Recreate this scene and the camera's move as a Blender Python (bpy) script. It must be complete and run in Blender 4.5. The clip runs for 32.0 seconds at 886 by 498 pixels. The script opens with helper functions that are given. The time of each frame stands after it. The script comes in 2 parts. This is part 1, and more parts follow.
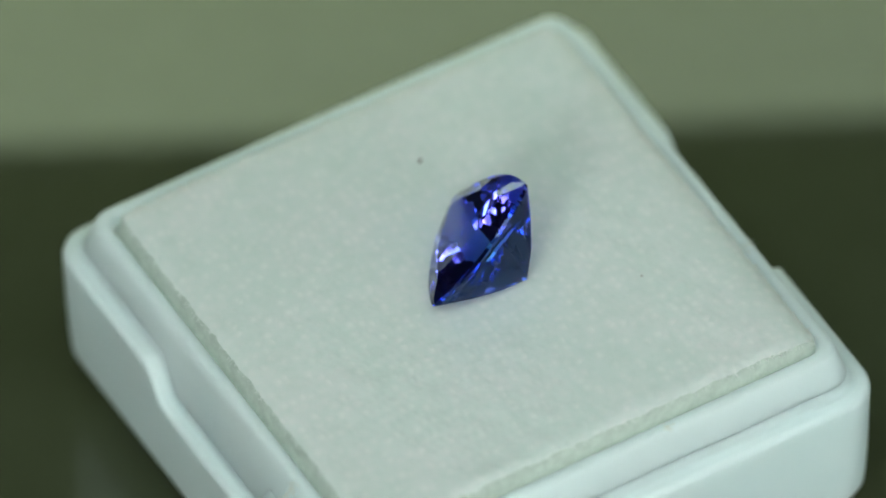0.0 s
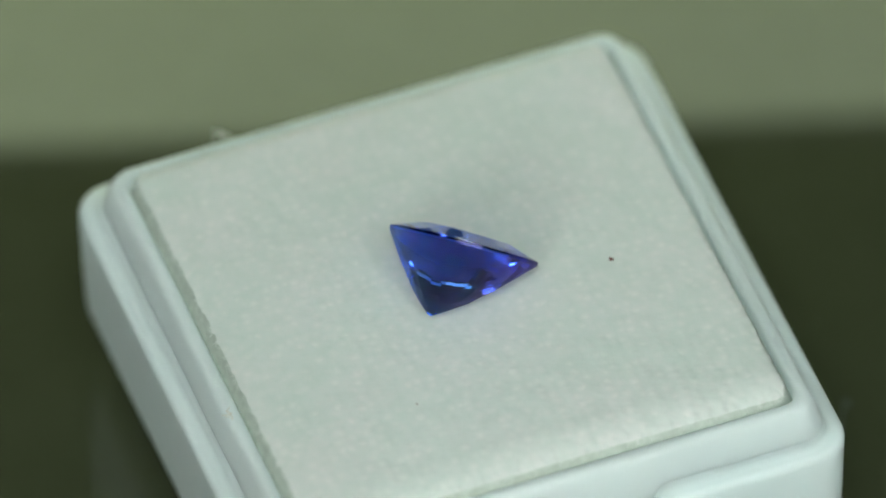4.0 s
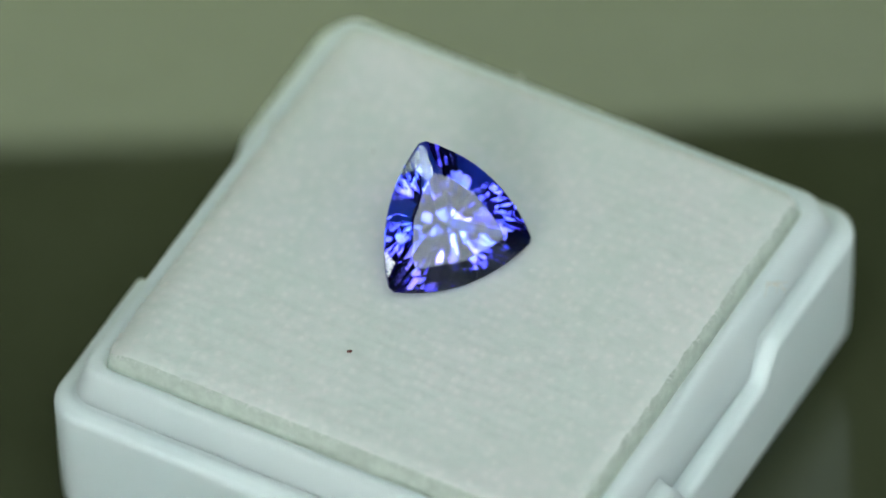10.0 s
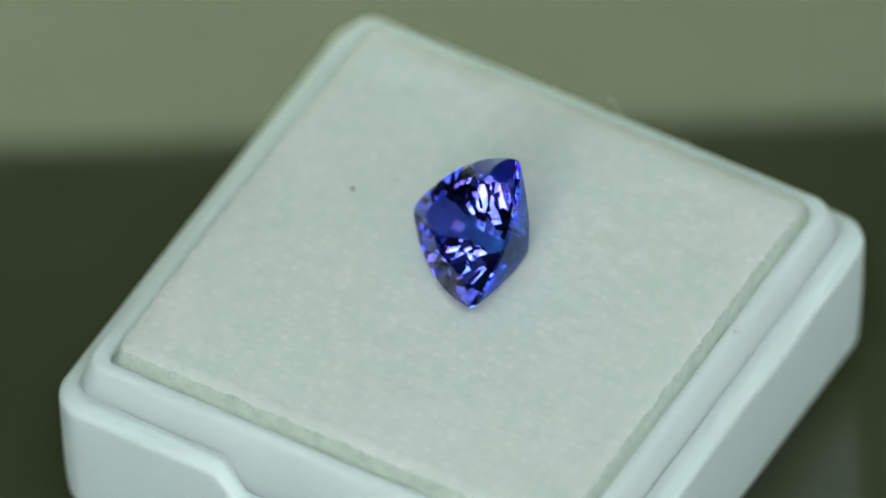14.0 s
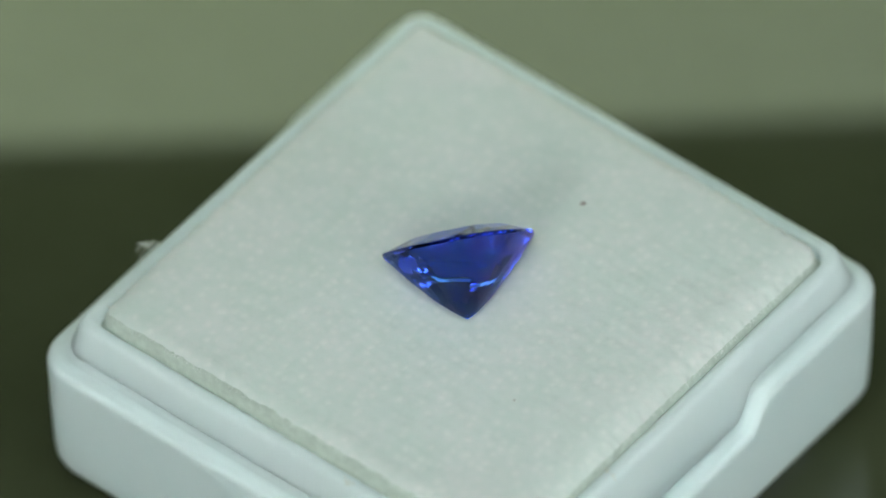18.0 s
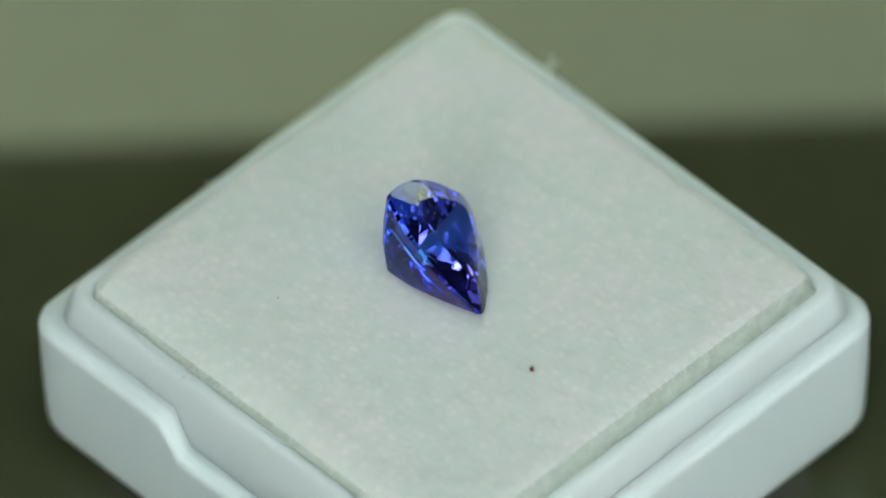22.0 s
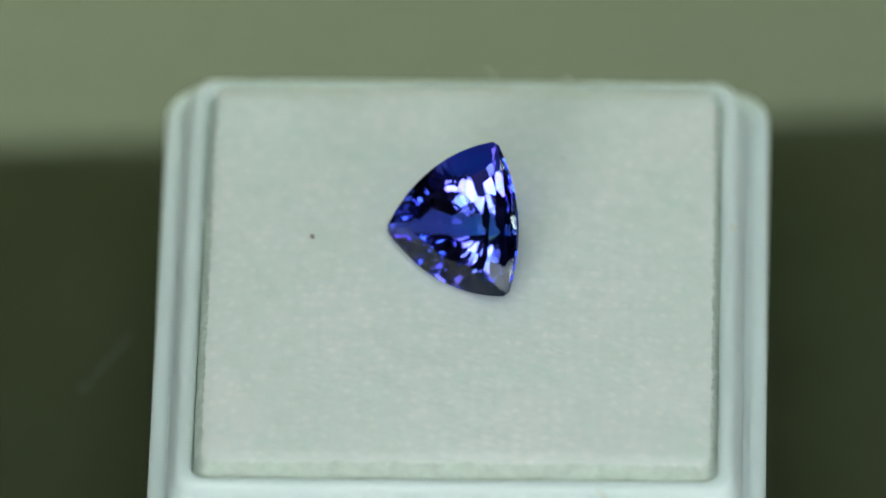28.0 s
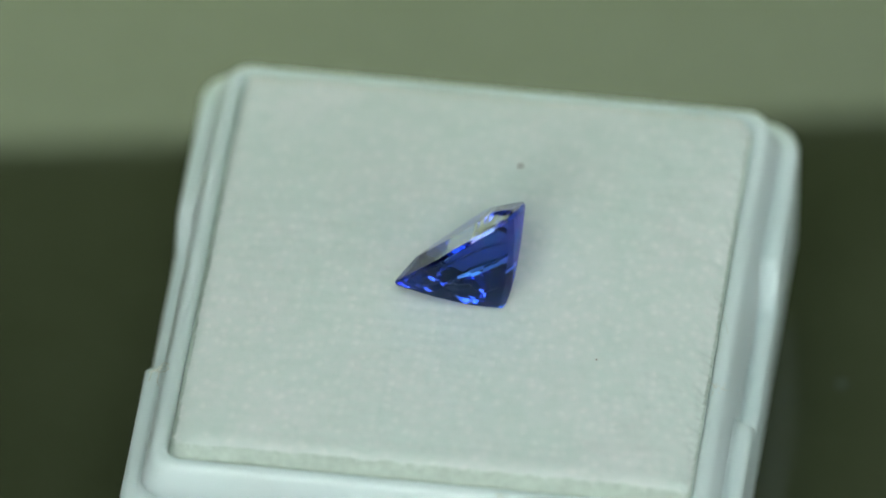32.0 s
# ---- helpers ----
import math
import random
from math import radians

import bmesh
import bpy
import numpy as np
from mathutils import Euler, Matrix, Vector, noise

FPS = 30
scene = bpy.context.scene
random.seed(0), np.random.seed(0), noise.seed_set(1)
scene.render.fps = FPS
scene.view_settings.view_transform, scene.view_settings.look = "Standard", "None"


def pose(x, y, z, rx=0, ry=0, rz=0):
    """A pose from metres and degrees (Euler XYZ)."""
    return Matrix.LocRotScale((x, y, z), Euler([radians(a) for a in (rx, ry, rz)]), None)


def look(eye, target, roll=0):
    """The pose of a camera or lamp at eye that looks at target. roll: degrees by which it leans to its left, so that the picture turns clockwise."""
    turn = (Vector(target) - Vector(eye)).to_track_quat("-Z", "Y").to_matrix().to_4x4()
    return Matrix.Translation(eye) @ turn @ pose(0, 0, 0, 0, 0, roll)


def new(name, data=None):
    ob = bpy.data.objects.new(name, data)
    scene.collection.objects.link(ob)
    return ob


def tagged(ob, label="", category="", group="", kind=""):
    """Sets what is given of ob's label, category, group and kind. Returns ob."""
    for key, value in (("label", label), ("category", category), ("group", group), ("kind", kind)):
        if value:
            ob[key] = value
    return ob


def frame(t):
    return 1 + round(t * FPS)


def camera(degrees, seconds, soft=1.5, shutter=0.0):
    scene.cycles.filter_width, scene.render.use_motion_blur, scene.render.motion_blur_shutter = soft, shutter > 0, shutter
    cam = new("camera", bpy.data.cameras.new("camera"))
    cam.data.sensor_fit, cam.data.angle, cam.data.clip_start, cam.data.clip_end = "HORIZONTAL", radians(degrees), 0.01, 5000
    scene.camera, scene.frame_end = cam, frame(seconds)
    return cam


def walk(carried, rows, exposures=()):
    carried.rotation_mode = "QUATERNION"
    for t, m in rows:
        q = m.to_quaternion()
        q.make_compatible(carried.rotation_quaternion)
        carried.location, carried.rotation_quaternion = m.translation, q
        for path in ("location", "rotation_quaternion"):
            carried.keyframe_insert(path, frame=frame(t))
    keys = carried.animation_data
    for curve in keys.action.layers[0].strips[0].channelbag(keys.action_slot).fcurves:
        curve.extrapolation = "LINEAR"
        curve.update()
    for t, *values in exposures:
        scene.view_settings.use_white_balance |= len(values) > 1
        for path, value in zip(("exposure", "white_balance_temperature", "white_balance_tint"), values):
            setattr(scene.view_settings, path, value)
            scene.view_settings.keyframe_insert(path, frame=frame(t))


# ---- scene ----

MM = 0.001
RIM_TOP = 12.4            # millimetres above the turntable's top
LEDGE = 10.2

# ---- camera: a long lens on a tripod, which stands still ----
ELEVATION = 47.707
cam = camera(3.875, 32.0, soft=1.7)
AIM = Vector((0, 0, RIM_TOP * MM))
EYE = AIM + 0.6432 * Vector((0, -math.cos(radians(ELEVATION)), math.sin(radians(ELEVATION))))
CAM_POSE = look(EYE, AIM, -1.104) @ pose(0, 0, 0, 0.1542, 0.0675, 0)
cam.data.dof.use_dof = True
cam.data.dof.focus_distance = 0.6395
cam.data.dof.aperture_fstop = 20
# the clip's camera drifts a little in its white balance
WHITE_BALANCE = [(t, 0.0, kelvin, tint) for t, kelvin, tint in (
    (0.0, 6500, 7.5), (2.0, 6500, 7.5), (3.0, 6580, 11.0), (5.5, 6900, 10.5), (6.0, 6900, 10.5), (6.5, 6800, 12.5), (7.0, 6580, 13.5), (8.0, 6550, 9.0), (9.0, 6500, 8.5), (10.0, 6530, 13.0), (11.0, 6500, 11.0),
    (12.0, 6760, 11.6), (13.0, 6640, 14.5), (14.0, 6500, 10.0), (18.0, 6550, 11.0), (20.0, 6850, 11.0), (22.0, 6650, 13.5), (24.0, 6500, 7.5), (27.0, 6780, 12.0), (28.0, 6600, 10.5), (30.0, 6480, 8.0), (32.0, 6500, 8.0))]
walk(cam, [(0.0, CAM_POSE), (32.0, CAM_POSE)], exposures=WHITE_BALANCE)

# ---- world: the room is closed, a faint grey stands in for what leaks in ----
world = bpy.data.worlds.new("world")
scene.world = world
world.use_nodes = True
world.node_tree.nodes["Background"].inputs[0].default_value = (0.5, 0.55, 0.5, 1)
world.node_tree.nodes["Background"].inputs[1].default_value = 0.2

# ---- light strengths ----
KEY_PANEL = 14.8
SIDE_PANEL = 4.3
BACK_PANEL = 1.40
ADDED_TOP_LIGHT = 14.7


# ---- materials ----
def material(name):
    m = bpy.data.materials.new(name)
    m.use_nodes = True
    return m, m.node_tree.nodes, m.node_tree.links, m.node_tree.nodes["Principled BSDF"]


def noise_node(nodes, links, scale, detail=4.0, rough=0.55, coords=None):
    n = nodes.new("ShaderNodeTexNoise")
    n.inputs["Scale"].default_value = scale
    n.inputs["Detail"].default_value = detail
    n.inputs["Roughness"].default_value = rough
    if coords:
        links.new(coords, n.inputs["Vector"])
    return n


def ramp(nodes, links, source, stops):
    r = nodes.new("ShaderNodeValToRGB")
    r.color_ramp.elements[0].position, r.color_ramp.elements[0].color = stops[0][0], (*stops[0][1], 1)
    r.color_ramp.elements[1].position, r.color_ramp.elements[1].color = stops[-1][0], (*stops[-1][1], 1)
    for pos, col in stops[1:-1]:
        e = r.color_ramp.elements.new(pos)
        e.color = (*col, 1)
    links.new(source, r.inputs[0])
    return r


def bump(nodes, links, height, strength, distance, after=None):
    b = nodes.new("ShaderNodeBump")
    b.inputs["Strength"].default_value = strength
    b.inputs["Distance"].default_value = distance
    links.new(height, b.inputs["Height"])
    if after:
        links.new(after.outputs[0], b.inputs["Normal"])
    return b


def plastic_material():
    m, nodes, links, p = material("white_plastic")
    tc = nodes.new("ShaderNodeTexCoord").outputs["Object"]
    big = noise_node(nodes, links, 160, 3, 0.5, tc)
    col = ramp(nodes, links, big.outputs[0], [(0.3, (0.805, 0.915, 0.955)), (0.7, (0.845, 0.935, 0.965))])
    links.new(col.outputs[0], p.inputs["Base Color"])
    fine = noise_node(nodes, links, 2500, 3, 0.6, tc)
    b = bump(nodes, links, big.outputs[0], 0.15, 0.0002)
    b2 = bump(nodes, links, fine.outputs[0], 0.12, 0.00004, b)
    links.new(b2.outputs[0], p.inputs["Normal"])
    p.inputs["Roughness"].default_value = 0.33
    p.inputs["IOR"].default_value = 1.49
    p.inputs["Subsurface Weight"].default_value = 1.0
    p.inputs["Subsurface Radius"].default_value = (1, 1, 1)
    p.inputs["Subsurface Scale"].default_value = 0.0020
    return m


def fabric_material():
    m, nodes, links, p = material("foam_cloth")
    tc = nodes.new("ShaderNodeTexCoord").outputs["Object"]
    big = noise_node(nodes, links, 170, 5, 0.6, tc)
    blotch = noise_node(nodes, links, 1100, 4, 0.65, tc)
    fine = noise_node(nodes, links, 7000, 3, 0.7, tc)
    col = ramp(nodes, links, big.outputs[0], [(0.32, (0.765, 0.785, 0.748)), (0.68, (0.842, 0.805, 0.788))])
    grain = ramp(nodes, links, blotch.outputs[0], [(0.34, (0.93, 0.945, 0.93)), (0.52, (0.975, 0.975, 0.97)), (0.68, (1, 0.985, 0.985))])
    # stitches in rows along x, each a little paler in its middle
    lay = nodes.new("ShaderNodeMapping")
    lay.inputs["Scale"].default_value = (1900, 1750, 1)
    links.new(tc, lay.inputs["Vector"])
    cells = nodes.new("ShaderNodeTexVoronoi")
    cells.voronoi_dimensions = "2D"
    cells.inputs["Scale"].default_value = 1.0
    cells.inputs["Randomness"].default_value = 0.9
    links.new(lay.outputs[0], cells.inputs["Vector"])
    odd = nodes.new("ShaderNodeSeparateColor")
    links.new(cells.outputs["Color"], odd.inputs[0])
    near = nodes.new("ShaderNodeMapRange")
    near.inputs["From Min"].default_value, near.inputs["From Max"].default_value = 0.65, 0.0
    links.new(cells.outputs["Distance"], near.inputs["Value"])
    knot = nodes.new("ShaderNodeMath")
    knot.operation = "MULTIPLY"
    links.new(near.outputs[0], knot.inputs[0])
    links.new(odd.outputs[0], knot.inputs[1])
    dots = ramp(nodes, links, knot.outputs[0], [(0.0, (0.95, 0.965, 0.955)), (0.35, (0.985, 0.98, 0.975)), (0.85, (1.05, 1.035, 1.03))])
    first = nodes.new("ShaderNodeMix")
    first.data_type, first.blend_type = "RGBA", "MULTIPLY"
    first.inputs[0].default_value = 1.0
    links.new(grain.outputs[0], first.inputs[6])
    links.new(dots.outputs[0], first.inputs[7])
    tint = nodes.new("ShaderNodeMix")
    tint.data_type, tint.blend_type = "RGBA", "MULTIPLY"
    tint.inputs[0].default_value = 1.0
    links.new(col.outputs[0], tint.inputs[6])
    links.new(first.outputs[2], tint.inputs[7])
    links.new(tint.outputs[2], p.inputs["Base Color"])
    b = bump(nodes, links, big.outputs[0], 0.15, 0.0006)
    b2 = bump(nodes, links, blotch.outputs[0], 0.08, 0.00010, b)
    b3 = bump(nodes, links, fine.outputs[0], 0.2, 0.00004, b2)
    links.new(b3.outputs[0], p.inputs["Normal"])
    p.inputs["Roughness"].default_value = 0.95
    p.inputs["Specular IOR Level"].default_value = 0.2
    p.inputs["Sheen Weight"].default_value = 0.1
    return m


def gem_zones(nodes, links, stops):
    """The crystal is bluer towards one side, more violet towards the other."""
    tc = nodes.new("ShaderNodeTexCoord").outputs["Object"]
    zone = noise_node(nodes, links, 800, 2, 0.5, tc)
    split = nodes.new("ShaderNodeSeparateXYZ")
    links.new(tc, split.inputs[0])
    across = nodes.new("ShaderNodeMath")
    across.operation = "MULTIPLY_ADD"
    across.inputs[1].default_value = 105.0
    links.new(split.outputs["Y"], across.inputs[0])
    links.new(zone.outputs[0], across.inputs[2])
    return ramp(nodes, links, across.outputs[0], stops)


def gem_material():
    """The polished upper faces, which light enters and leaves."""
    m, nodes, links, p = material("blue_violet_crystal")
    col = gem_zones(nodes, links, [(0.20, (0.56, 0.57, 0.95)), (0.46, (0.67, 0.56, 0.95)), (0.80, (0.72, 0.54, 0.95))])
    links.new(col.outputs[0], p.inputs["Base Color"])
    p.inputs["Roughness"].default_value = 0.0
    p.inputs["IOR"].default_value = 1.71
    p.inputs["Specular Tint"].default_value = (0.72, 0.74, 0.80, 1)
    p.inputs["Transmission Weight"].default_value = 1.0
    return m


def pavilion_material():
    """The lower faces: each time that light is thrown back inside the stone it grows deeper and more violet."""
    m, nodes, links, p = material("blue_violet_crystal_below")
    nodes.remove(p)
    passed = nodes.new("ShaderNodeBsdfRefraction")
    thrown = nodes.new("ShaderNodeBsdfAnisotropic")
    fresnel = nodes.new("ShaderNodeFresnel")
    mix = nodes.new("ShaderNodeMixShader")
    passed.inputs["IOR"].default_value = fresnel.inputs["IOR"].default_value = 1.71
    passed.inputs["Roughness"].default_value = thrown.inputs["Roughness"].default_value = 0.0
    blue = gem_zones(nodes, links, [(0.20, (0.17, 0.46, 0.93)), (0.46, (0.26, 0.42, 0.93)), (0.80, (0.35, 0.42, 0.93))])
    violet = gem_zones(nodes, links, [(0.20, (0.38, 0.51, 0.95)), (0.46, (0.51, 0.46, 0.95)), (0.80, (0.59, 0.45, 0.95))])
    links.new(blue.outputs[0], passed.inputs["Color"])
    links.new(violet.outputs[0], thrown.inputs["Color"])
    links.new(fresnel.outputs[0], mix.inputs[0])
    links.new(passed.outputs[0], mix.inputs[1])
    links.new(thrown.outputs[0], mix.inputs[2])
    links.new(mix.outputs[0], nodes["Material Output"].inputs["Surface"])
    return m


def acrylic_material():
    m, nodes, links, p = material("black_acrylic")
    tc = nodes.new("ShaderNodeTexCoord").outputs["Object"]
    smear = noise_node(nodes, links, 60, 5, 0.65, tc)
    col = ramp(nodes, links, smear.outputs[0], [(0.3, (0.049, 0.053, 0.027)), (0.8, (0.064, 0.069, 0.038))])
    links.new(col.outputs[0], p.inputs["Base Color"])
    rough = ramp(nodes, links, smear.outputs[0], [(0.3, (0.015,) * 3), (0.8, (0.04,) * 3)])
    links.new(rough.outputs[0], p.inputs["Roughness"])
    p.inputs["IOR"].default_value = 1.7
    return m


def plain(name, colour, rough, scale=12.0, spread=0.06, metal=0.0):
    m, nodes, links, p = material(name)
    tc = nodes.new("ShaderNodeTexCoord").outputs["Object"]
    n = noise_node(nodes, links, scale, 5, 0.6, tc)
    lo = tuple(max(0.0, c * (1 - spread)) for c in colour)
    hi = tuple(min(1.0, c * (1 + spread)) for c in colour)
    col = ramp(nodes, links, n.outputs[0], [(0.3, lo), (0.7, hi)])
    links.new(col.outputs[0], p.inputs["Base Color"])
    p.inputs["Roughness"].default_value = rough
    p.inputs["Metallic"].default_value = metal
    b = bump(nodes, links, n.outputs[0], 0.1, 0.001)
    links.new(b.outputs[0], p.inputs["Normal"])
    return m


def glow(name, colour, strength):
    m, nodes, links, p = material(name)
    p.inputs["Base Color"].default_value = (0.8, 0.8, 0.8, 1)
    p.inputs["Emission Color"].default_value = (*colour, 1)
    p.inputs["Emission Strength"].default_value = strength
    return m


def graded_glow(name, colour, strength):
    """Emission graded along x by hand: one end of the glow is made brighter."""
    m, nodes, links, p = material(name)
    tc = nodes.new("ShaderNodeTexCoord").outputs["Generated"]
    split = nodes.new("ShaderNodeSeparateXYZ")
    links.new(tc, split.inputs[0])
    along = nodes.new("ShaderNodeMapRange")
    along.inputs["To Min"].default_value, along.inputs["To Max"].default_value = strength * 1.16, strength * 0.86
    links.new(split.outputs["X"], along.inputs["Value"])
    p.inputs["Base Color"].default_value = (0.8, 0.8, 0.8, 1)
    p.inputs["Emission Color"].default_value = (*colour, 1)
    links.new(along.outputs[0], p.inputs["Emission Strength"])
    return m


PLASTIC, CLOTH, ACRYLIC = plastic_material(), fabric_material(), acrylic_material()
GEM, PAVILION = gem_material(), pavilion_material()
PAINT = plain("wall_paint", (0.022, 0.024, 0.020), 0.9, 6)
WOOD = plain("table_laminate", (0.055, 0.05, 0.042), 0.5, 30, 0.2)
DARK_METAL = plain("dark_metal", (0.05, 0.05, 0.05), 0.4, 200, 0.1, 0.6)
DUST = plain("dust", (0.065, 0.072, 0.055), 0.95, 3000, 0.3)
GRIT = plain("grit", (0.16, 0.05, 0.04), 0.9, 6000, 0.4)
PALE_GRIT = plain("pale_grit", (0.40, 0.33, 0.30), 0.9, 6000, 0.3)
# grey-green foam, coloured darker to hold the shade of the pad's side
SHADED_FOAM = plain("foam", (0.585, 0.61, 0.545), 0.95, 1500, 0.12)
LINT = plain("lint", (0.75, 0.74, 0.68), 0.95, 5000, 0.1)
KEY_GLOW = glow("key_diffuser", (0.90, 1.0, 0.96), KEY_PANEL)
SIDE_GLOW = glow("side_diffuser", (0.86, 1.0, 0.99), SIDE_PANEL)
DIM_GLOW = glow("dim_diffuser", (0.86, 1.0, 0.99), SIDE_PANEL * 0.65)
BACK_GLOW = graded_glow("back_diffuser", (0.77, 1.0, 0.52), BACK_PANEL)
TOP_GLOW = glow("added_top_diffuser", (0.785, 1.0, 0.97), ADDED_TOP_LIGHT)


# ---- mesh helpers ----
def mesh_object(name, bm, mat, parent=None, smooth=False):
    me = bpy.data.meshes.new(name)
    bmesh.ops.recalc_face_normals(bm, faces=bm.faces)
    bm.to_mesh(me)
    bm.free()
    me.materials.append(mat)
    if smooth:
        for f in me.polygons:
            f.use_smooth = True
    ob = new(name, me)
    ob.parent = parent
    return ob


def part(name, bm, mat, parent, label="", smooth=False):
    return tagged(mesh_object(name, bm, mat, parent, smooth), label)


def slab(bm, x0, y0, z0, x1, y1, z1, bevel=0.0):
    made = bmesh.ops.create_cube(bm, size=1.0)["verts"]
    for v in made:
        v.co = Vector(((x0 + x1) / 2 + v.co.x * (x1 - x0), (y0 + y1) / 2 + v.co.y * (y1 - y0), (z0 + z1) / 2 + v.co.z * (z1 - z0)))
    if bevel:
        edges = {e for v in made for e in v.link_edges}
        bmesh.ops.bevel(bm, geom=list(edges), offset=bevel, segments=2, affect="EDGES", profile=0.5)
    return bm


def ring(half, radius, along=44, corner=10):
    """A rounded square as points, anticlockwise."""
    pts = []
    for k in range(4):
        turn = Matrix.Rotation(k * math.pi / 2, 2)
        flat = half - radius
        for i in range(along):
            pts.append(turn @ Vector((half, -flat + 2 * flat * i / along)))
        for i in range(corner):
            a = math.pi / 2 * i / corner
            pts.append(turn @ Vector((flat + radius * math.cos(a), flat + radius * math.sin(a))))
    return pts


def loft(rings, close_first=True, close_last=True):
    bm = bmesh.new()
    rows = [[bm.verts.new(p) for p in r] for r in rings]
    n = len(rows[0])
    for a, b in zip(rows, rows[1:]):
        for i in range(n):
            bm.faces.new((a[i], a[(i + 1) % n], b[(i + 1) % n], b[i]))
    if close_first:
        bm.faces.new(list(reversed(rows[0])))
    if close_last:
        bm.faces.new(rows[-1])
    return bm


def smoothstep(a, b, x):
    t = max(0.0, min(1.0, (x - a) / (b - a)))
    return t * t * (3 - 2 * t)


def level(p, z, drop):
    """Lowers the ledge in the finger notch, which two opposite sides have."""
    along = abs(p.y) if abs(p.x) > abs(p.y) else 99.0
    return z - drop * smoothstep(5.25, 4.05, along)


BOX_AT = Vector((0.158, -0.047))


def box_ring(half, radius, z, drop=0.0, wide=0.0):
    """wide: how much further the base reaches on the one side; across it, the whole box is a little off the square."""
    return [Vector(((p.x * 1.0047 + 0.07 + BOX_AT.x) * MM, (p.y * (1 + wide / 30) + BOX_AT.y - wide / 2) * MM, level(p, z, drop) * MM)) for p in ring(half, radius)]


# ---- the unseen room, added closed around the table, dark for the stone's reflections ----
def structure(name, bm, mat, label, category):
    return tagged(mesh_object(name, bm, mat), label, category, kind="structure")


TABLE_Z = -0.030
ROOM = (-0.75, -0.95, 0.75, 0.65)
CEILING_Z = 0.85


def wall(name, x0, y0, x1, y1):
    structure(name, slab(bmesh.new(), x0, y0, TABLE_Z - 0.04, x1, y1, CEILING_Z + 0.04), PAINT, "unseen plain charcoal wall added round the table", "wall")


structure("tabletop", slab(bmesh.new(), ROOM[0], ROOM[1], TABLE_Z - 0.04, ROOM[2], ROOM[3], TABLE_Z), WOOD, "plain dark laminate tabletop under the turntable", "table")
structure("ceiling", slab(bmesh.new(), ROOM[0], ROOM[1], CEILING_Z, ROOM[2], ROOM[3], CEILING_Z + 0.04), PAINT, "unseen plain charcoal ceiling added over the table", "ceiling")
wall("wall_north", ROOM[0], ROOM[3], ROOM[2], ROOM[3] + 0.04)
wall("wall_south", ROOM[0], ROOM[1] - 0.04, ROOM[2], ROOM[1])
wall("wall_west", ROOM[0] - 0.04, ROOM[1] - 0.04, ROOM[0], ROOM[3] + 0.04)
wall("wall_east", ROOM[2], ROOM[1] - 0.04, ROOM[2] + 0.04, ROOM[3] + 0.04)


def light_panel(at, width, height, glow_mat, label, lean=0.0, tilt=0.0, foot=None):
    """A flat lamp that faces the turntable; at is the middle of its diffuser. It stands on a stem down to foot."""
    lamp = tagged(new("light_panel"), label, "lamp")
    base = Vector((at[0], at[1], foot))
    lamp.location = base
    rise = Vector(at) - base
    away = Vector((-at[0], -at[1], 0)).normalized()
    turn = Matrix.Rotation(math.atan2(away.y, away.x) + math.pi / 2, 4, "Z")
    head = Matrix.Translation(rise) @ turn @ pose(0, 0, 0, lean, tilt, 0)
    f = 0.006
    bm = slab(bmesh.new(), -width / 2, -0.001, -height / 2, width / 2, 0.001, height / 2)
    bm.transform(head)
    part("diffuser", bm, glow_mat, lamp, "glowing white diffuser")
    bm = slab(bmesh.new(), -width / 2 - f, 0.002, -height / 2 - f, width / 2 + f, 0.014, height / 2 + f, 0.002)
    bm.transform(head)
    part("housing", bm, DARK_METAL, lamp)
    low = rise.z - height / 2
    if low > 0.02:
        bm = bmesh.new()
        bmesh.ops.create_cone(bm, cap_ends=True, segments=16, radius1=0.006, radius2=0.006, depth=low + 0.02)
        bm.transform(Matrix.Translation((0, 0, (low + 0.02) / 2)) @ turn @ Matrix.Translation((0, 0.010, 0)))
        part("stem", bm, DARK_METAL, lamp)
    bm = bmesh.new()
    bmesh.ops.create_cone(bm, cap_ends=True, segments=32, radius1=0.017, radius2=0.016, depth=0.008)
    bm.transform(Matrix.Translation((0, 0, 0.004)) @ turn @ Matrix.Translation((0, 0.06 if low <= 0.02 else 0.010, 0)))
    part("foot", bm, DARK_METAL, lamp)
    return lamp


def around(azimuth, elevation, distance):
    a, e = radians(azimuth), radians(elevation)
    return (distance * math.cos(e) * math.sin(a), distance * math.cos(e) * math.cos(a), 0.014 + distance * math.sin(e))


light_panel(around(-158.5, 28.0, 0.62), 0.124, 0.25, KEY_GLOW, "bright white lamp with a flat square diffuser beside the camera", lean=-28, foot=TABLE_Z)
light_panel(around(145, 21, 0.62), 0.124, 0.40, SIDE_GLOW, "dim white lamp with a flat square diffuser beside the camera", lean=-21, foot=TABLE_Z)
light_panel(around(-158.5, 28.0, 0.67), 0.285, 0.36, DIM_GLOW, "dim white lamp with a wide diffuser behind the bright one", lean=-28, foot=TABLE_Z)
# fill panel, added only to brighten the box's right-hand faces
light_panel(around(112.0, 9.5, 0.62), 0.30, 0.14, SIDE_GLOW, "unseen low wide fill panel added beside the table for the box's right side", lean=-9.5, foot=TABLE_Z)
# added glowing strip: the disc mirrors it as the pale band behind the box
light_panel((0.0, 0.047, 0.0174), 0.072, 0.0168, BACK_GLOW, "unseen pale glowing strip added behind the turntable, mirrored in its disc", tilt=1.46, foot=TABLE_Z)


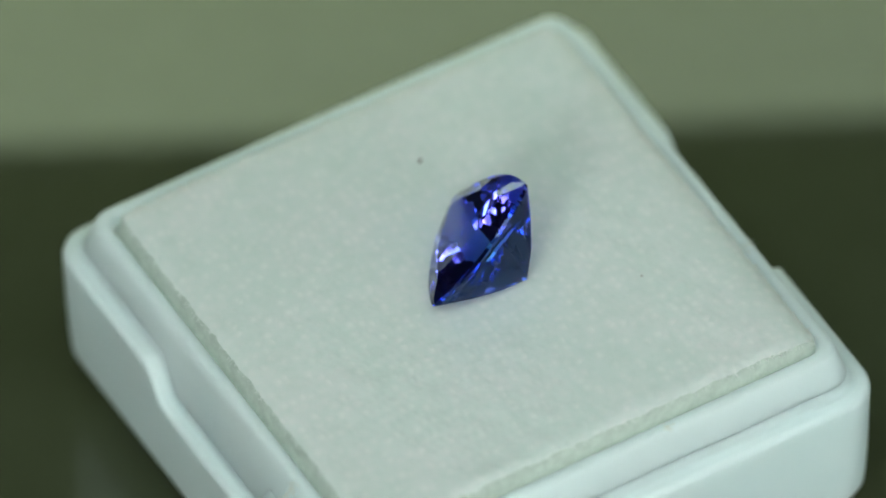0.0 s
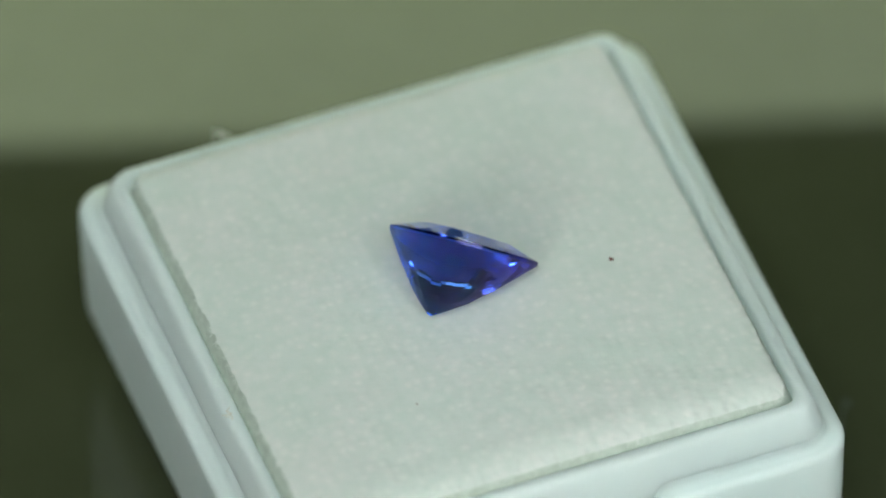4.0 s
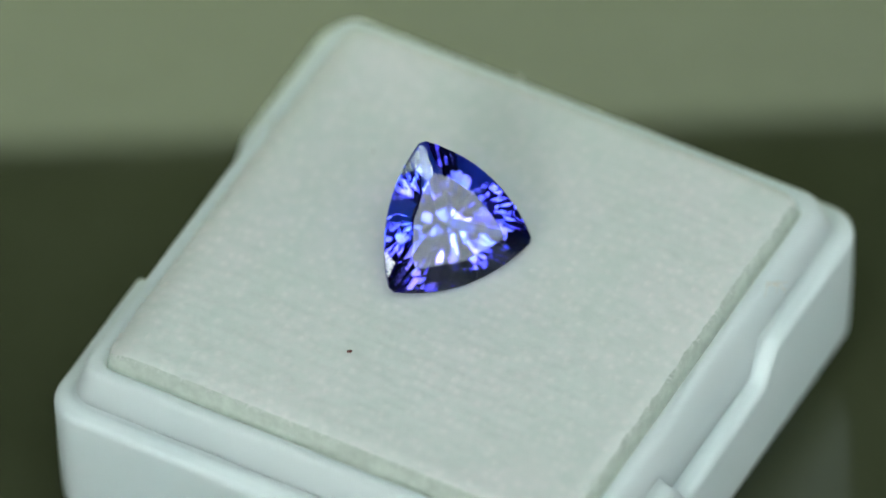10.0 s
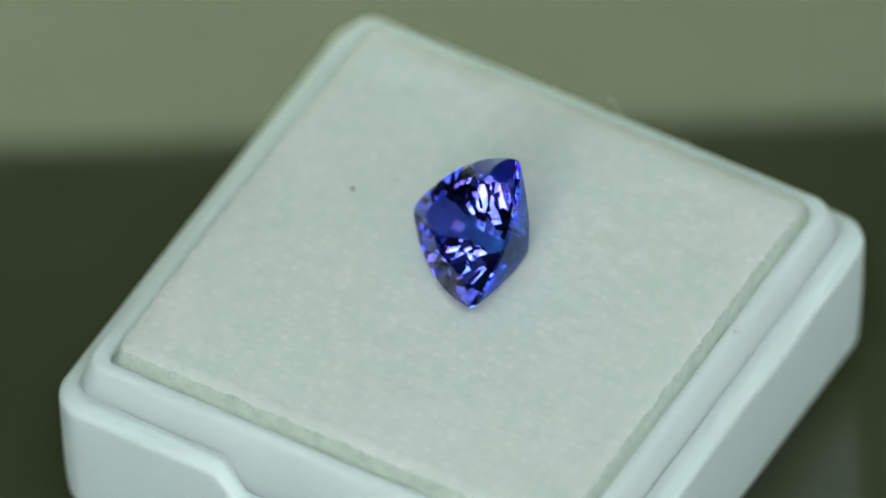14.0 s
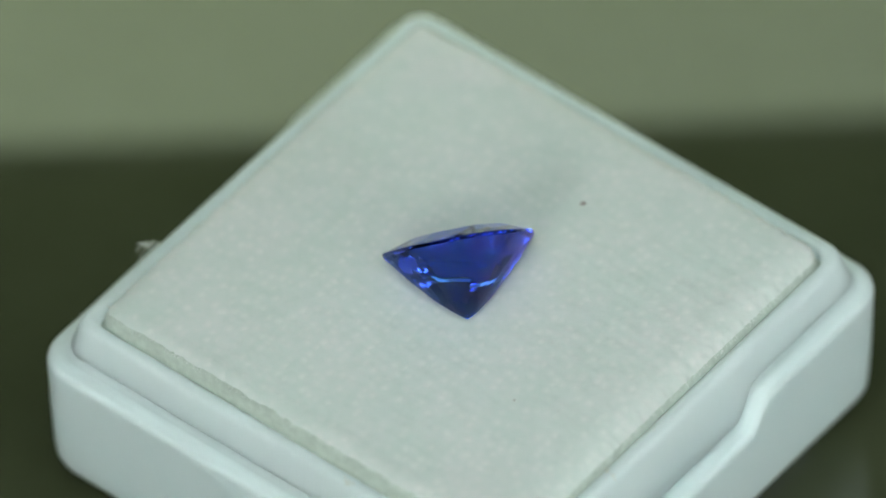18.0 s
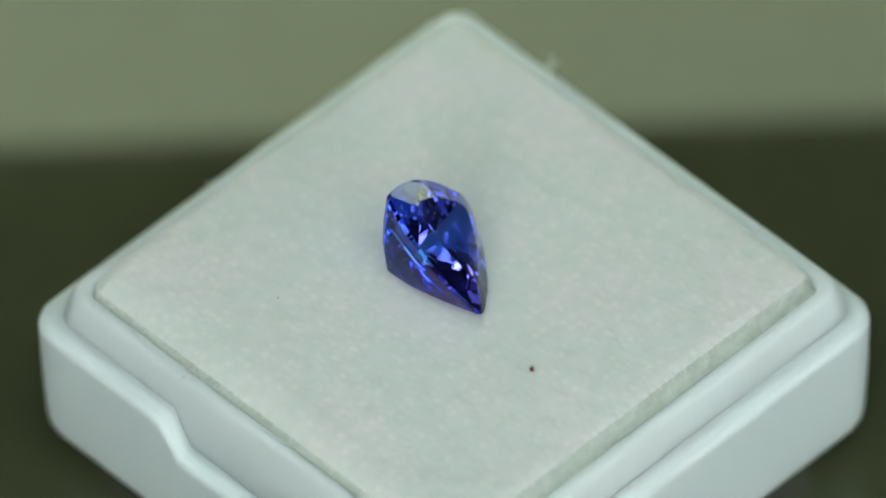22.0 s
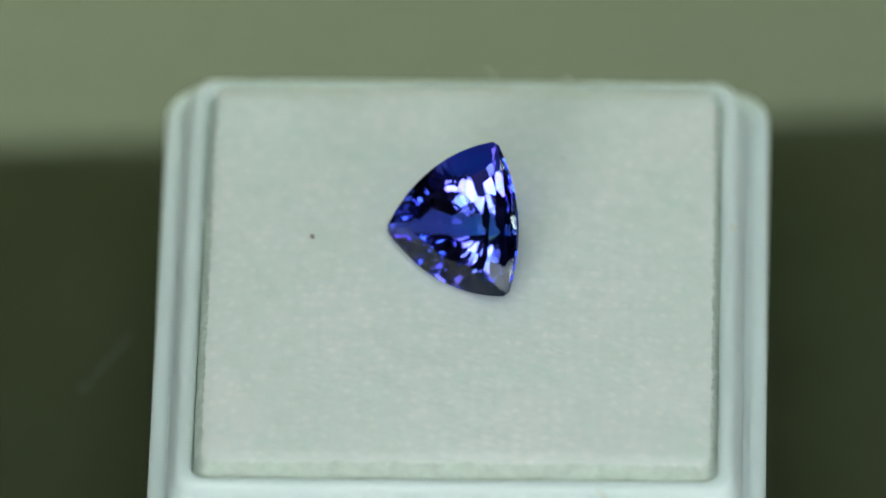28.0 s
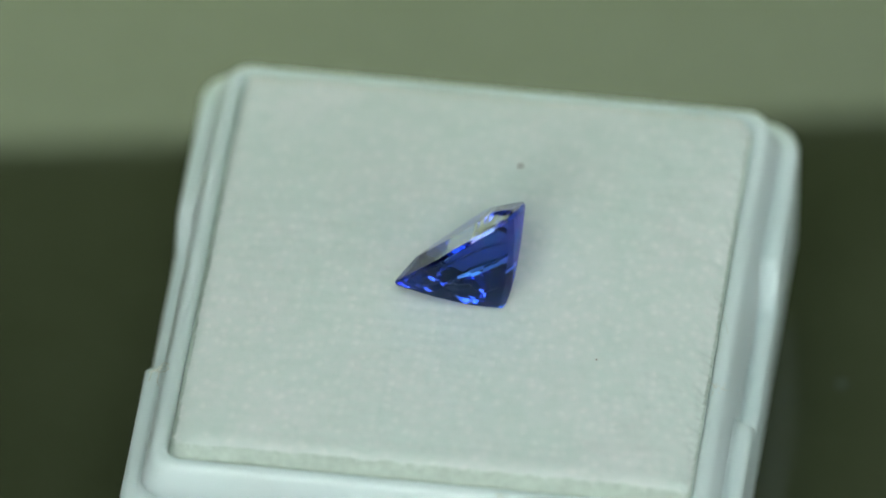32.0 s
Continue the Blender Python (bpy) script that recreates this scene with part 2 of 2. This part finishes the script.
# Main light, added out of view; separate bright tubes break up the stone's flashes.
def added_top_light():
    c = tagged(new("added_top_light"), "unseen overhead light added above the table, with five glowing white tubes", "lamp")
    c.location = (0.0, -0.47, CEILING_Z)
    part("frame", slab(bmesh.new(), -0.355, -0.335, -0.02, 0.355, 0.335, 0, 0.003), DARK_METAL, c)
    for i in range(5):
        y = (i - 2) * 0.135
        part("tube", slab(bmesh.new(), -0.34, y - 0.012, -0.046, 0.34, y + 0.012, -0.022, 0.006), TOP_GLOW, c, "glowing white tube")


added_top_light()


# ---- the turntable ----
def turntable():
    t = tagged(new("turntable"), "round glossy black turntable with dust on its top", "turntable")
    bm = bmesh.new()
    bmesh.ops.create_cone(bm, cap_ends=True, segments=160, radius1=0.042, radius2=0.042, depth=0.006)
    bmesh.ops.bevel(bm, geom=[e for e in bm.edges if abs(e.verts[0].co.z - e.verts[1].co.z) < 1e-6], offset=0.0006, segments=2, affect="EDGES")
    bm.transform(Matrix.Translation((0, 0, -0.003)))
    part("platter", bm, ACRYLIC, t, "glossy black acrylic disc")
    h = -0.006 - TABLE_Z
    bm = bmesh.new()
    bmesh.ops.create_cone(bm, cap_ends=True, segments=96, radius1=0.038, radius2=0.037, depth=h)
    bm.transform(Matrix.Translation((0, 0, TABLE_Z + h / 2)))
    part("motor_housing", bm, DARK_METAL, t, "dark round housing under the disc")
    return t


# ---- the gem box ----
def gem_box():
    box = tagged(new("gem_box"), "small square white plastic gem box without its lid", "box")
    profile = [(12.2, 1.0, 0.0, 0), (12.6, 1.2, 0.05, 0), (12.75, 1.3, 0.25, 0), (12.8, 1.3, 2.35, 0), (13.6, 1.4, 2.40, 0), (14.25, 1.6, 2.52, 0), (14.62, 1.8, 2.80, 0), (14.80, 1.9, 3.25, 0), (14.84, 1.9, 3.8, 0),
               (14.90, 1.9, 5.5, 0), (14.93, 1.9, 6.6, 0),
               (14.97, 1.9, LEDGE - 0.75, 1.8), (14.98, 1.9, LEDGE - 0.42, 1.8), (14.94, 1.88, LEDGE - 0.20, 1.8), (14.82, 1.8, LEDGE - 0.06, 1.8), (14.64, 1.7, LEDGE, 1.8),
               (14.42, 1.5, LEDGE, 1.8), (14.25, 1.45, LEDGE + 0.05, 1.8), (14.13, 1.4, LEDGE + 0.15, 1.8), (14.03, 1.36, LEDGE + 0.32, 1.8), (13.5, 1.2, LEDGE + 0.5, 1.8), (12.80, 0.9, 7.3, 0), (12.75, 0.9, 4.0, 0)]
    rows = [box_ring(half, radius, z, drop, 0.15) for half, radius, z, drop in profile]
    part("base_shell", loft(rows), PLASTIC, box, smooth=True)
    rows = [box_ring(13.25, 1.2, 7.6), box_ring(14.12, 1.4, 7.8), box_ring(14.02, 1.36, LEDGE + 0.32), box_ring(13.70, 1.24, RIM_TOP - 0.62), box_ring(13.61, 1.2, RIM_TOP - 0.34), box_ring(13.50, 1.16, RIM_TOP - 0.14), box_ring(13.37, 1.1, RIM_TOP - 0.03),
            box_ring(13.20, 1.02, RIM_TOP), box_ring(13.02, 0.95, RIM_TOP - 0.02), box_ring(12.87, 0.85, RIM_TOP - 0.12), box_ring(12.79, 0.8, RIM_TOP - 0.32), box_ring(12.76, 0.8, RIM_TOP - 0.75), box_ring(12.72, 0.8, 8.2), box_ring(12.9, 0.9, 7.6)]
    rows.append(rows[0])
    part("rim", loft(rows, False, False), PLASTIC, box, "raised inner rim of white plastic", smooth=True)
    return box


PAD_HALF = Vector((12.58, 12.36))
PAD_AT = BOX_AT + Vector((0.21, -0.10))


def pad_height(x, y):
    """Height of the pad's top, in millimetres, at a place measured from the pad's middle."""
    fall = (0.08 if x > 0 else 0.18) * min(1.0, abs(x) / PAD_HALF.x) ** 4 + 0.10 * min(1.0, abs(y) / PAD_HALF.y) ** 4
    fall += 0.30 * min(1.0, math.hypot(x, y) / 12.4) ** 2
    edge = min(PAD_HALF.x - abs(x), PAD_HALF.y - abs(y))
    # along one side the cloth is tucked in behind the rim
    fall += 0.38 * max(0.0, 1 - max(0.0, PAD_HALF.x - x) / 1.7) ** 2
    # the stone presses a shallow dent into the cloth
    fall += 0.165 * math.exp(-((x - 0.60) ** 2 + (y + 0.61) ** 2) / 18)
    return RIM_TOP + 1.165 - fall - 0.13 * max(0.0, 1 - max(0.0, edge) / 0.65) ** 2


def stitch(x, y):
    """Relief of the knitted cloth: rows of small stitches that run along x, staggered from row to row."""
    x, y = x + 0.20 * noise.noise(Vector((x * 1.1, y * 1.1, 11.0))), y + 0.18 * noise.noise(Vector((x * 1.1, y * 1.1, 17.0)))
    row = y / 0.66
    k = math.floor(row)
    along = x / 0.45 + 0.5 * (k % 2)
    lump = (0.5 - 0.5 * math.cos(math.tau * row)) * (0.60 + 0.40 * math.cos(math.tau * along))
    odd = 0.45 + 1.6 * max(0.0, noise.noise(Vector((math.floor(along + 0.5) * 3.7, k * 5.3, 2.0))))
    worn = 0.75 + 0.6 * noise.noise(Vector((x * 0.22, y * 0.22, 5.0)))
    return lump * odd * worn


def foam_pad():
    n = 400
    spots = []
    rnd = random.Random(11)
    for j in range(n + 1):
        for i in range(n + 1):
            # denser towards the edges
            u, v = (0.6 * (2 * a / n - 1) + 0.4 * math.sin((a / n - 0.5) * math.pi) for a in (i, j))
            x, y = u * PAD_HALF.x, v * PAD_HALF.y
            z = pad_height(x, y) + 0.019 * stitch(x, y)
            lim = 0.955
            if abs(u) > lim and abs(v) > lim:
                du, dv = (abs(u) - lim) / (1 - lim), (abs(v) - lim) / (1 - lim)
                f = max(du, dv) / math.hypot(du, dv)
                x = math.copysign(lim + (1 - lim) * du * f, u) * PAD_HALF.x
                y = math.copysign(lim + (1 - lim) * dv * f, v) * PAD_HALF.y
            wob = noise.noise(Vector((x * 0.8, y * 0.8, 3.0)))
            fray = noise.noise(Vector((x * 2.6, y * 2.6, 7.0)))
            ex, ey = smoothstep(0.93, 1.0, abs(u)), smoothstep(0.93, 1.0, abs(v))
            x += ex * (0.06 * wob + 0.05 * fray)
            y += ey * (0.06 * wob + 0.05 * fray)
            z += 0.04 * wob + (0.05 * wob + 0.05 * fray) * max(ex, ey)
            if i in (0, n) or j in (0, n):
                # frayed edge
                x, y, z = x + rnd.uniform(-0.03, 0.03), y + rnd.uniform(-0.03, 0.03), z + rnd.uniform(-0.03, 0.02)
            spots.append(((x + PAD_AT.x) * MM, (y + PAD_AT.y) * MM, z * MM))
    w = n + 1
    me = bpy.data.meshes.new("cloth_cover")
    me.from_pydata(spots, [], [(j * w + i, j * w + i + 1, (j + 1) * w + i + 1, (j + 1) * w + i) for j in range(n) for i in range(n)])
    me.polygons.foreach_set("use_smooth", [True] * len(me.polygons))
    me.materials.append(CLOTH)
    rim = [i for i in range(n)] + [j * w + n for j in range(n)] + [n * w + i for i in range(n, 0, -1)] + [j * w for j in range(n, 0, -1)]
    edge = [Vector(spots[k]) / MM for k in rim]
    smooth_edge = [sum((edge[(k + d) % len(edge)] for d in range(-6, 7)), Vector()) / 13 for k in range(len(edge))]
    pad = tagged(new("foam_pad"), "off-white knitted cloth pad filling the white plastic box", "pad")
    new("cloth_cover", me).parent = pad
    # the foam under the cloth stands a little off the rim
    bm = bmesh.new()
    rows = []
    for shrink, drop in ((1.0, 0.0), (1.003, 0.10), (1.007, 0.30), (1.010, 0.60), (1.014, 0.95), (1.036, 1.2), (1.036, 1.8), (1.0, None)):
        row = []
        for p in (smooth_edge if drop != 0.0 else edge):
            q = Vector(((p.x - PAD_AT.x) * shrink + PAD_AT.x, (p.y - PAD_AT.y) * shrink + PAD_AT.y, 4.02 if drop is None else p.z - drop))
            q += Vector((rnd.uniform(-1, 1), rnd.uniform(-1, 1), 0)) * (0.008 if drop else 0.0)
            row.append(bm.verts.new(q * MM))
        rows.append(row)
    for upper, lower in zip(rows, rows[1:]):
        for i in range(len(upper)):
            k = (i + 1) % len(upper)
            bm.faces.new((upper[k], upper[i], lower[i], lower[k]))
    bm.faces.new(rows[-1])
    part("foam_core", bm, SHADED_FOAM, pad, "pale grey-green foam under the cloth, its side's shade in the colour", smooth=True)
    # short loose threads along the cut edge
    bm = bmesh.new()
    for i in range(2600):
        a = rnd.randrange(len(edge))
        p = edge[a].lerp(edge[(a + 1) % len(edge)], rnd.random())
        out = Vector((p.x - PAD_AT.x, p.y - PAD_AT.y, 0))
        out = Vector((math.copysign(1, out.x), 0, 0)) if abs(out.x) / PAD_HALF.x > abs(out.y) / PAD_HALF.y else Vector((0, math.copysign(1, out.y), 0))
        p = p - out * rnd.uniform(0.0, 0.12) - Vector((0, 0, rnd.uniform(0.0, 0.10)))
        d = (out * rnd.uniform(-0.2, 1.0) + Vector((rnd.uniform(-1, 1), rnd.uniform(-1, 1), rnd.uniform(-0.9, 0.5)))).normalized()
        old, steps, reach = None, 3, rnd.uniform(0.10, 0.30)
        for j in range(steps + 1):
            r = 0.022 * (1 - 0.6 * j / steps)
            side = d.orthogonal().normalized()
            up = d.cross(side)
            row = [bm.verts.new((p + (side * math.cos(q) + up * math.sin(q)) * r) * MM) for q in (0, 2.094, 4.189)]
            if old:
                for k in range(3):
                    bm.faces.new((old[k], old[(k + 1) % 3], row[(k + 1) % 3], row[k]))
            old = row
            d = (d + Vector((rnd.uniform(-1, 1), rnd.uniform(-1, 1), rnd.uniform(-1, 0.6))) * 0.5).normalized()
            p = p + d * reach / steps
    part("thread_fringe", bm, CLOTH, pad, "short fuzzy threads along the cut edge")
    return pad


# ---- the gemstone: a triangular cut, lying tilted on its lower facets ----
TIPS = [Vector((2.87, -1.81, 7.18)), Vector((1.80, 3.50, 1.92)), Vector((-2.69, -2.45, 2.43))]
TIP_R, SIDE_R, CROWN, DEPTH = 4.38, 3.12, 0.58, 3.80
KEEL, BULGE = 0.15, 1.28
STEPS = ((0.95, 7), (0.80, 7), (0.65, 6), (0.50, 5), (0.34, 4), (0.17, 3))


def outline(segments=12):
    """The girdle: three bowed sides between slightly blunted tips."""
    pts = []
    for k in range(3):
        a0 = radians(120 * k)
        p = Vector((TIP_R * math.cos(a0), TIP_R * math.sin(a0)))
        q = Vector((TIP_R * math.cos(a0 + radians(120)), TIP_R * math.sin(a0 + radians(120))))
        out = ((p + q) / 2).normalized()
        sag = SIDE_R - ((p + q) / 2).length
        for i in range(segments):
            t = 0.024 + 0.952 * i / (segments - 1)
            pts.append(p.lerp(q, t) + out * sag * (4 * t * (1 - t)) ** 0.97)
    return pts


def facet(planes, normal, point):
    """Grinds off what lies outside the plane."""
    normal = normal.normalized()
    planes.append((normal, normal.dot(point)))


def cut_face(planes, index):
    """The outline of one facet: a large square clipped by all other planes."""
    normal, reach = planes[index]
    side = normal.orthogonal().normalized()
    up = normal.cross(side)
    at = normal * reach
    poly = [at + side * 20, at + up * 20, at - side * 20, at - up * 20]
    for k, (other, limit) in enumerate(planes):
        if k == index or normal.dot(other) > 0.9999999:
            continue
        outside = [p.dot(other) - limit for p in poly]
        if max(outside) <= 0:
            continue
        kept = []
        for i, p in enumerate(poly):
            j = (i + 1) % len(poly)
            if outside[i] <= 0:
                kept.append(p)
            if (outside[i] <= 0) != (outside[j] <= 0):
                kept.append(p.lerp(poly[j], outside[i] / (outside[i] - outside[j])))
        poly = kept
        if len(poly) < 3:
            return []
    tidy = [p for i, p in enumerate(poly) if (p - poly[i - 1]).length > 2e-4]
    return tidy if len(tidy) > 2 else []


def facets(name, pieces, mat, parent):
    me = bpy.data.meshes.new(name)
    spots, index, polys = [], {}, []
    for f in pieces:
        poly = []
        for p in f:
            key = tuple(round(c * 2e6) for c in p)
            if key not in index:
                index[key] = len(spots)
                spots.append(p)
            if index[key] not in poly:
                poly.append(index[key])
        if len(poly) > 2:
            polys.append(poly)
    me.from_pydata(spots, [], polys)
    me.materials.append(mat)
    new(name, me).parent = parent


def gemstone():
    pts = outline()
    n = len(pts)
    planes = []
    for i in range(n):
        p, q = pts[i], pts[(i + 1) % n]
        facet(planes, Vector((q.y - p.y, p.x - q.x, 0)), Vector((p.x, p.y, 0)))
    culet = Vector((-0.25, -0.43, -DEPTH))
    girdle_low, girdle_high = -0.10, 0.10

    rnd = random.Random(5)

    def grind(azimuth, tilt, reach, z, up):
        azimuth += radians(rnd.uniform(-0.8, 0.8))
        t = radians(tilt + rnd.uniform(-0.7, 0.7))
        nrm = Vector((math.cos(azimuth) * math.sin(t), math.sin(azimuth) * math.sin(t), up * math.cos(t)))
        side = Vector((math.cos(azimuth), math.sin(azimuth), 0))
        support = max(p.x * side.x + p.y * side.y for p in pts)
        facet(planes, nrm, side * support * reach + Vector((0, 0, z)))

    for k in range(3):
        tip = radians(120 * k)
        # a narrow flat keel runs from the culet to each tip
        tip_pt = Vector((TIP_R * math.cos(tip), TIP_R * math.sin(tip), girdle_low))
        reach = tip_pt - culet
        way = Vector((reach.x, reach.y, 0)).normalized()
        far = math.hypot(reach.x, reach.y)
        for share in (0.20, 0.50, 0.80):
            slope = BULGE * reach.z * share ** (BULGE - 1) / far
            facet(planes, Vector((way.x * slope, way.y * slope, -1)).normalized(), culet + way * far * share + Vector((0, 0, reach.z * share ** BULGE + KEEL)))
        # rows of small step facets between the keels, set like bricks, on a slightly bulging form
        for row, (share, count) in enumerate(STEPS):
            for i in range(count):
                along = (i + 0.5 + (0.25 if row % 2 else -0.25) * (1 if k else -1)) / count
                place = (k + max(0.06, min(0.94, along))) * n / 3
                p, q = pts[int(place) % n], pts[(int(place) + 1) % n]
                rim_pt = p.lerp(q, place % 1.0)
                out = Vector((q.y - p.y, p.x - q.x)).normalized()
                far = out.dot(rim_pt - culet.xy)
                spot = culet.xy.lerp(rim_pt, share)
                z = girdle_low + (culet.z - girdle_low) * (1 - share ** BULGE)
                steep = BULGE * (girdle_low - culet.z) * share ** (BULGE - 1) / far
                steep *= 1 + (0.035 if row % 2 else -0.035) + rnd.uniform(-0.012, 0.012)
                out = Matrix.Rotation(radians(rnd.uniform(-0.8, 0.8)), 2) @ out
                facet(planes, Vector((out.x * steep, out.y * steep, -1)).normalized(), Vector((spot.x, spot.y, z)))
    facet(planes, Vector((0, 0, 1)), Vector((0, 0, CROWN)))
    for k in range(3):
        tip = radians(120 * k)
        mid = tip + radians(60)
        for off, tilt, reach in ((-9, 20.5, 1.0), (9, 20.5, 1.0), (-4, 26, 0.997), (4, 26, 0.997), (-17, 25.5, 0.998), (17, 25.5, 0.998)):
            grind(mid + radians(off), tilt, reach, girdle_high, 1)
        for off, tilt, reach in ((0, 23, 0.998), (-31, 19.5, 0.999), (31, 19.5, 0.999)):
            grind(tip + radians(off), tilt, reach, girdle_high, 1)
    a, b, c = TIPS
    w = (b - a).cross(c - a).normalized()
    centre = (a + b + c) / 3
    u = (a - centre)
    u = (u - w * u.dot(w)).normalized()
    v = w.cross(u)
    m = Matrix(((u.x, v.x, w.x, 0), (u.y, v.y, w.y, 0), (u.z, v.z, w.z, 0), (0, 0, 0, 1)))
    faces = [[m.to_3x3() @ p for p in cut_face(planes, i)] for i in range(len(planes))]
    low = min((p for f in faces for p in f), key=lambda p: p.z)
    centre.z = RIM_TOP + centre.z
    # the lowest point rests in the dent
    at = centre + low
    centre.z += pad_height(at.x - PAD_AT.x, at.y - PAD_AT.y) + 0.015 - at.z
    stone = tagged(new("gemstone"), "deep blue-violet triangular faceted gemstone lying tilted on the pad", "gemstone")
    # the parts of the cut meet edge to edge
    pieces = {"girdle": [], "pavilion": []}
    for (normal, reach), f in zip(planes, faces):
        if not f:
            continue
        d = normal.z
        f = [(p + centre) * MM for p in f]
        if d > 0.05:
            facets("table_facet" if d > 0.999 else "crown_facet", [f], GEM, stone)
        else:
            pieces["girdle" if d > -0.05 else "pavilion"].append(f)
    for name, polys in pieces.items():
        facets(name, polys, PAVILION, stone)
    return stone


# ---- small things ----
def crumb(name, x, y, z, size, mat, label, category, seed, flat=0.6, long=1.0, turn=0.0):
    bm = bmesh.new()
    bmesh.ops.create_icosphere(bm, subdivisions=2, radius=1.0)
    rnd = random.Random(seed)
    shift = Vector((rnd.uniform(-9, 9), rnd.uniform(-9, 9), rnd.uniform(-9, 9)))
    for v in bm.verts:
        v.co *= 1 + 0.45 * noise.noise(v.co * 1.3 + shift)
        v.co = Vector((v.co.x * size * long, v.co.y * size, v.co.z * size * flat))
    bm.transform(Matrix.Rotation(radians(turn), 4, "Z"))
    low = min(v.co.z for v in bm.verts)
    bm.transform(Matrix.Scale(MM, 4) @ Matrix.Translation((x, y, z - low - 0.01)))
    return tagged(mesh_object(name, bm, mat, None, True), label, category)


def fibre(x, y, z, seed, length, label, out=(0, 0), lift=0.7):
    """A curl of loose lint as a few thin strands."""
    rnd = random.Random(seed)
    bm = bmesh.new()
    for s in range(7):
        p = Vector((x + rnd.uniform(-0.2, 0.2), y + rnd.uniform(-0.2, 0.2), z))
        d = Vector((out[0] + rnd.uniform(-1, 1), out[1] + rnd.uniform(-1, 1), lift + rnd.uniform(-0.4, 0.4))).normalized()
        old = None
        for i in range(9):
            r = 0.02
            side = d.orthogonal().normalized()
            up = d.cross(side)
            row = [bm.verts.new((p + (side * math.cos(q) + up * math.sin(q)) * r) * MM) for q in (0, 2.094, 4.189)]
            if old:
                for k in range(3):
                    bm.faces.new((old[k], old[(k + 1) % 3], row[(k + 1) % 3], row[k]))
            old = row
            d = (d + Vector((rnd.uniform(-1, 1), rnd.uniform(-1, 1), rnd.uniform(-0.9, 0.5))) * 0.5).normalized()
            p = p + d * length / 9
    return tagged(mesh_object("lint_tuft", bm, LINT), label, "lint")


def hair(points, label):
    """A single thin hair through a few points, in millimetres."""
    curve = bpy.data.curves.new("hair_strand", "CURVE")
    curve.dimensions, curve.bevel_depth, curve.bevel_resolution, curve.resolution_u = "3D", 0.007 * MM, 1, 8
    spline = curve.splines.new("BEZIER")
    spline.bezier_points.add(len(points) - 1)
    for b, p in zip(spline.bezier_points, points):
        b.co = Vector(p) * MM
        b.handle_left_type = b.handle_right_type = "AUTO"
    curve.materials.append(LINT)
    return tagged(new("hair_strand", curve), label, "hair")


disc = turntable()
box = gem_box()
pad = foam_pad()
gem = gemstone()
turning = [disc, box, pad, gem]


def on_pad(x, y):
    return pad_height(x - PAD_AT.x, y - PAD_AT.y)


turning.append(crumb("grit_speck", 2.106, 7.219, on_pad(2.1, 7.2), 0.10, GRIT, "tiny dark red-brown speck of grit on the pad", "speck", 1, long=1.4, turn=40))
turning.append(crumb("grit_speck", 7.5, -5.0, on_pad(7.5, -5.0), 0.06, PALE_GRIT, "tiny pale brown speck of grit on the pad", "speck", 2))
turning.append(crumb("dust_fleck", 18.22, 6.89, 0.0, 0.30, DUST, "pale grey fleck of dust on the turntable", "dust", 3, flat=0.06))
turning.append(crumb("dust_streak", 5.9, 17.85, 0.0, 0.13, DUST, "faint grey streak of dust on the turntable", "dust", 8, flat=0.10, long=17.0, turn=-30))
turning.append(crumb("dust_fleck", 4.05, 19.0, 0.0, 0.22, DUST, "pale grey fleck of dust on the turntable", "dust", 9, flat=0.08, long=1.3, turn=-30))
turning.append(fibre(-13.45, -7.1, RIM_TOP - 0.06, 4, 1.15, "pale curl of lint on the box rim", out=(-1.4, -0.4), lift=0.15))
turning.append(fibre(3.9, -13.45, RIM_TOP - 0.06, 5, 0.5, "small pale tuft of lint on the box rim", out=(0, -0.5)))
turning.append(fibre(13.45, -5.3, RIM_TOP - 0.06, 6, 0.5, "small pale tuft of lint on the box rim", out=(0.5, 0)))
turning.append(hair(((13.55, -1.75, RIM_TOP - 0.20), (13.50, -1.60, RIM_TOP + 0.30), (13.25, -1.45, RIM_TOP + 1.1), (12.95, -1.15, RIM_TOP + 1.9)), "thin pale hair standing up from the box rim"))


# ---- turning ----
def spin(t):
    """Degrees by which the turntable has turned at t seconds; it runs a little unevenly, once a turn."""
    ph = radians(-23.6445 * (t - 16))
    return 8.685 - 23.6445 * (t - 16) + 1.7965 * math.cos(ph) + 2.6726 * math.sin(ph) + 0.1943 * math.cos(2 * ph) + 0.1316 * math.sin(2 * ph)


def motions():
    rows = [(i * 0.4, pose(0, 0, 0, 0, 0, spin(i * 0.4))) for i in range(81)]
    for thing in turning:
        walk(thing, rows)


motions()
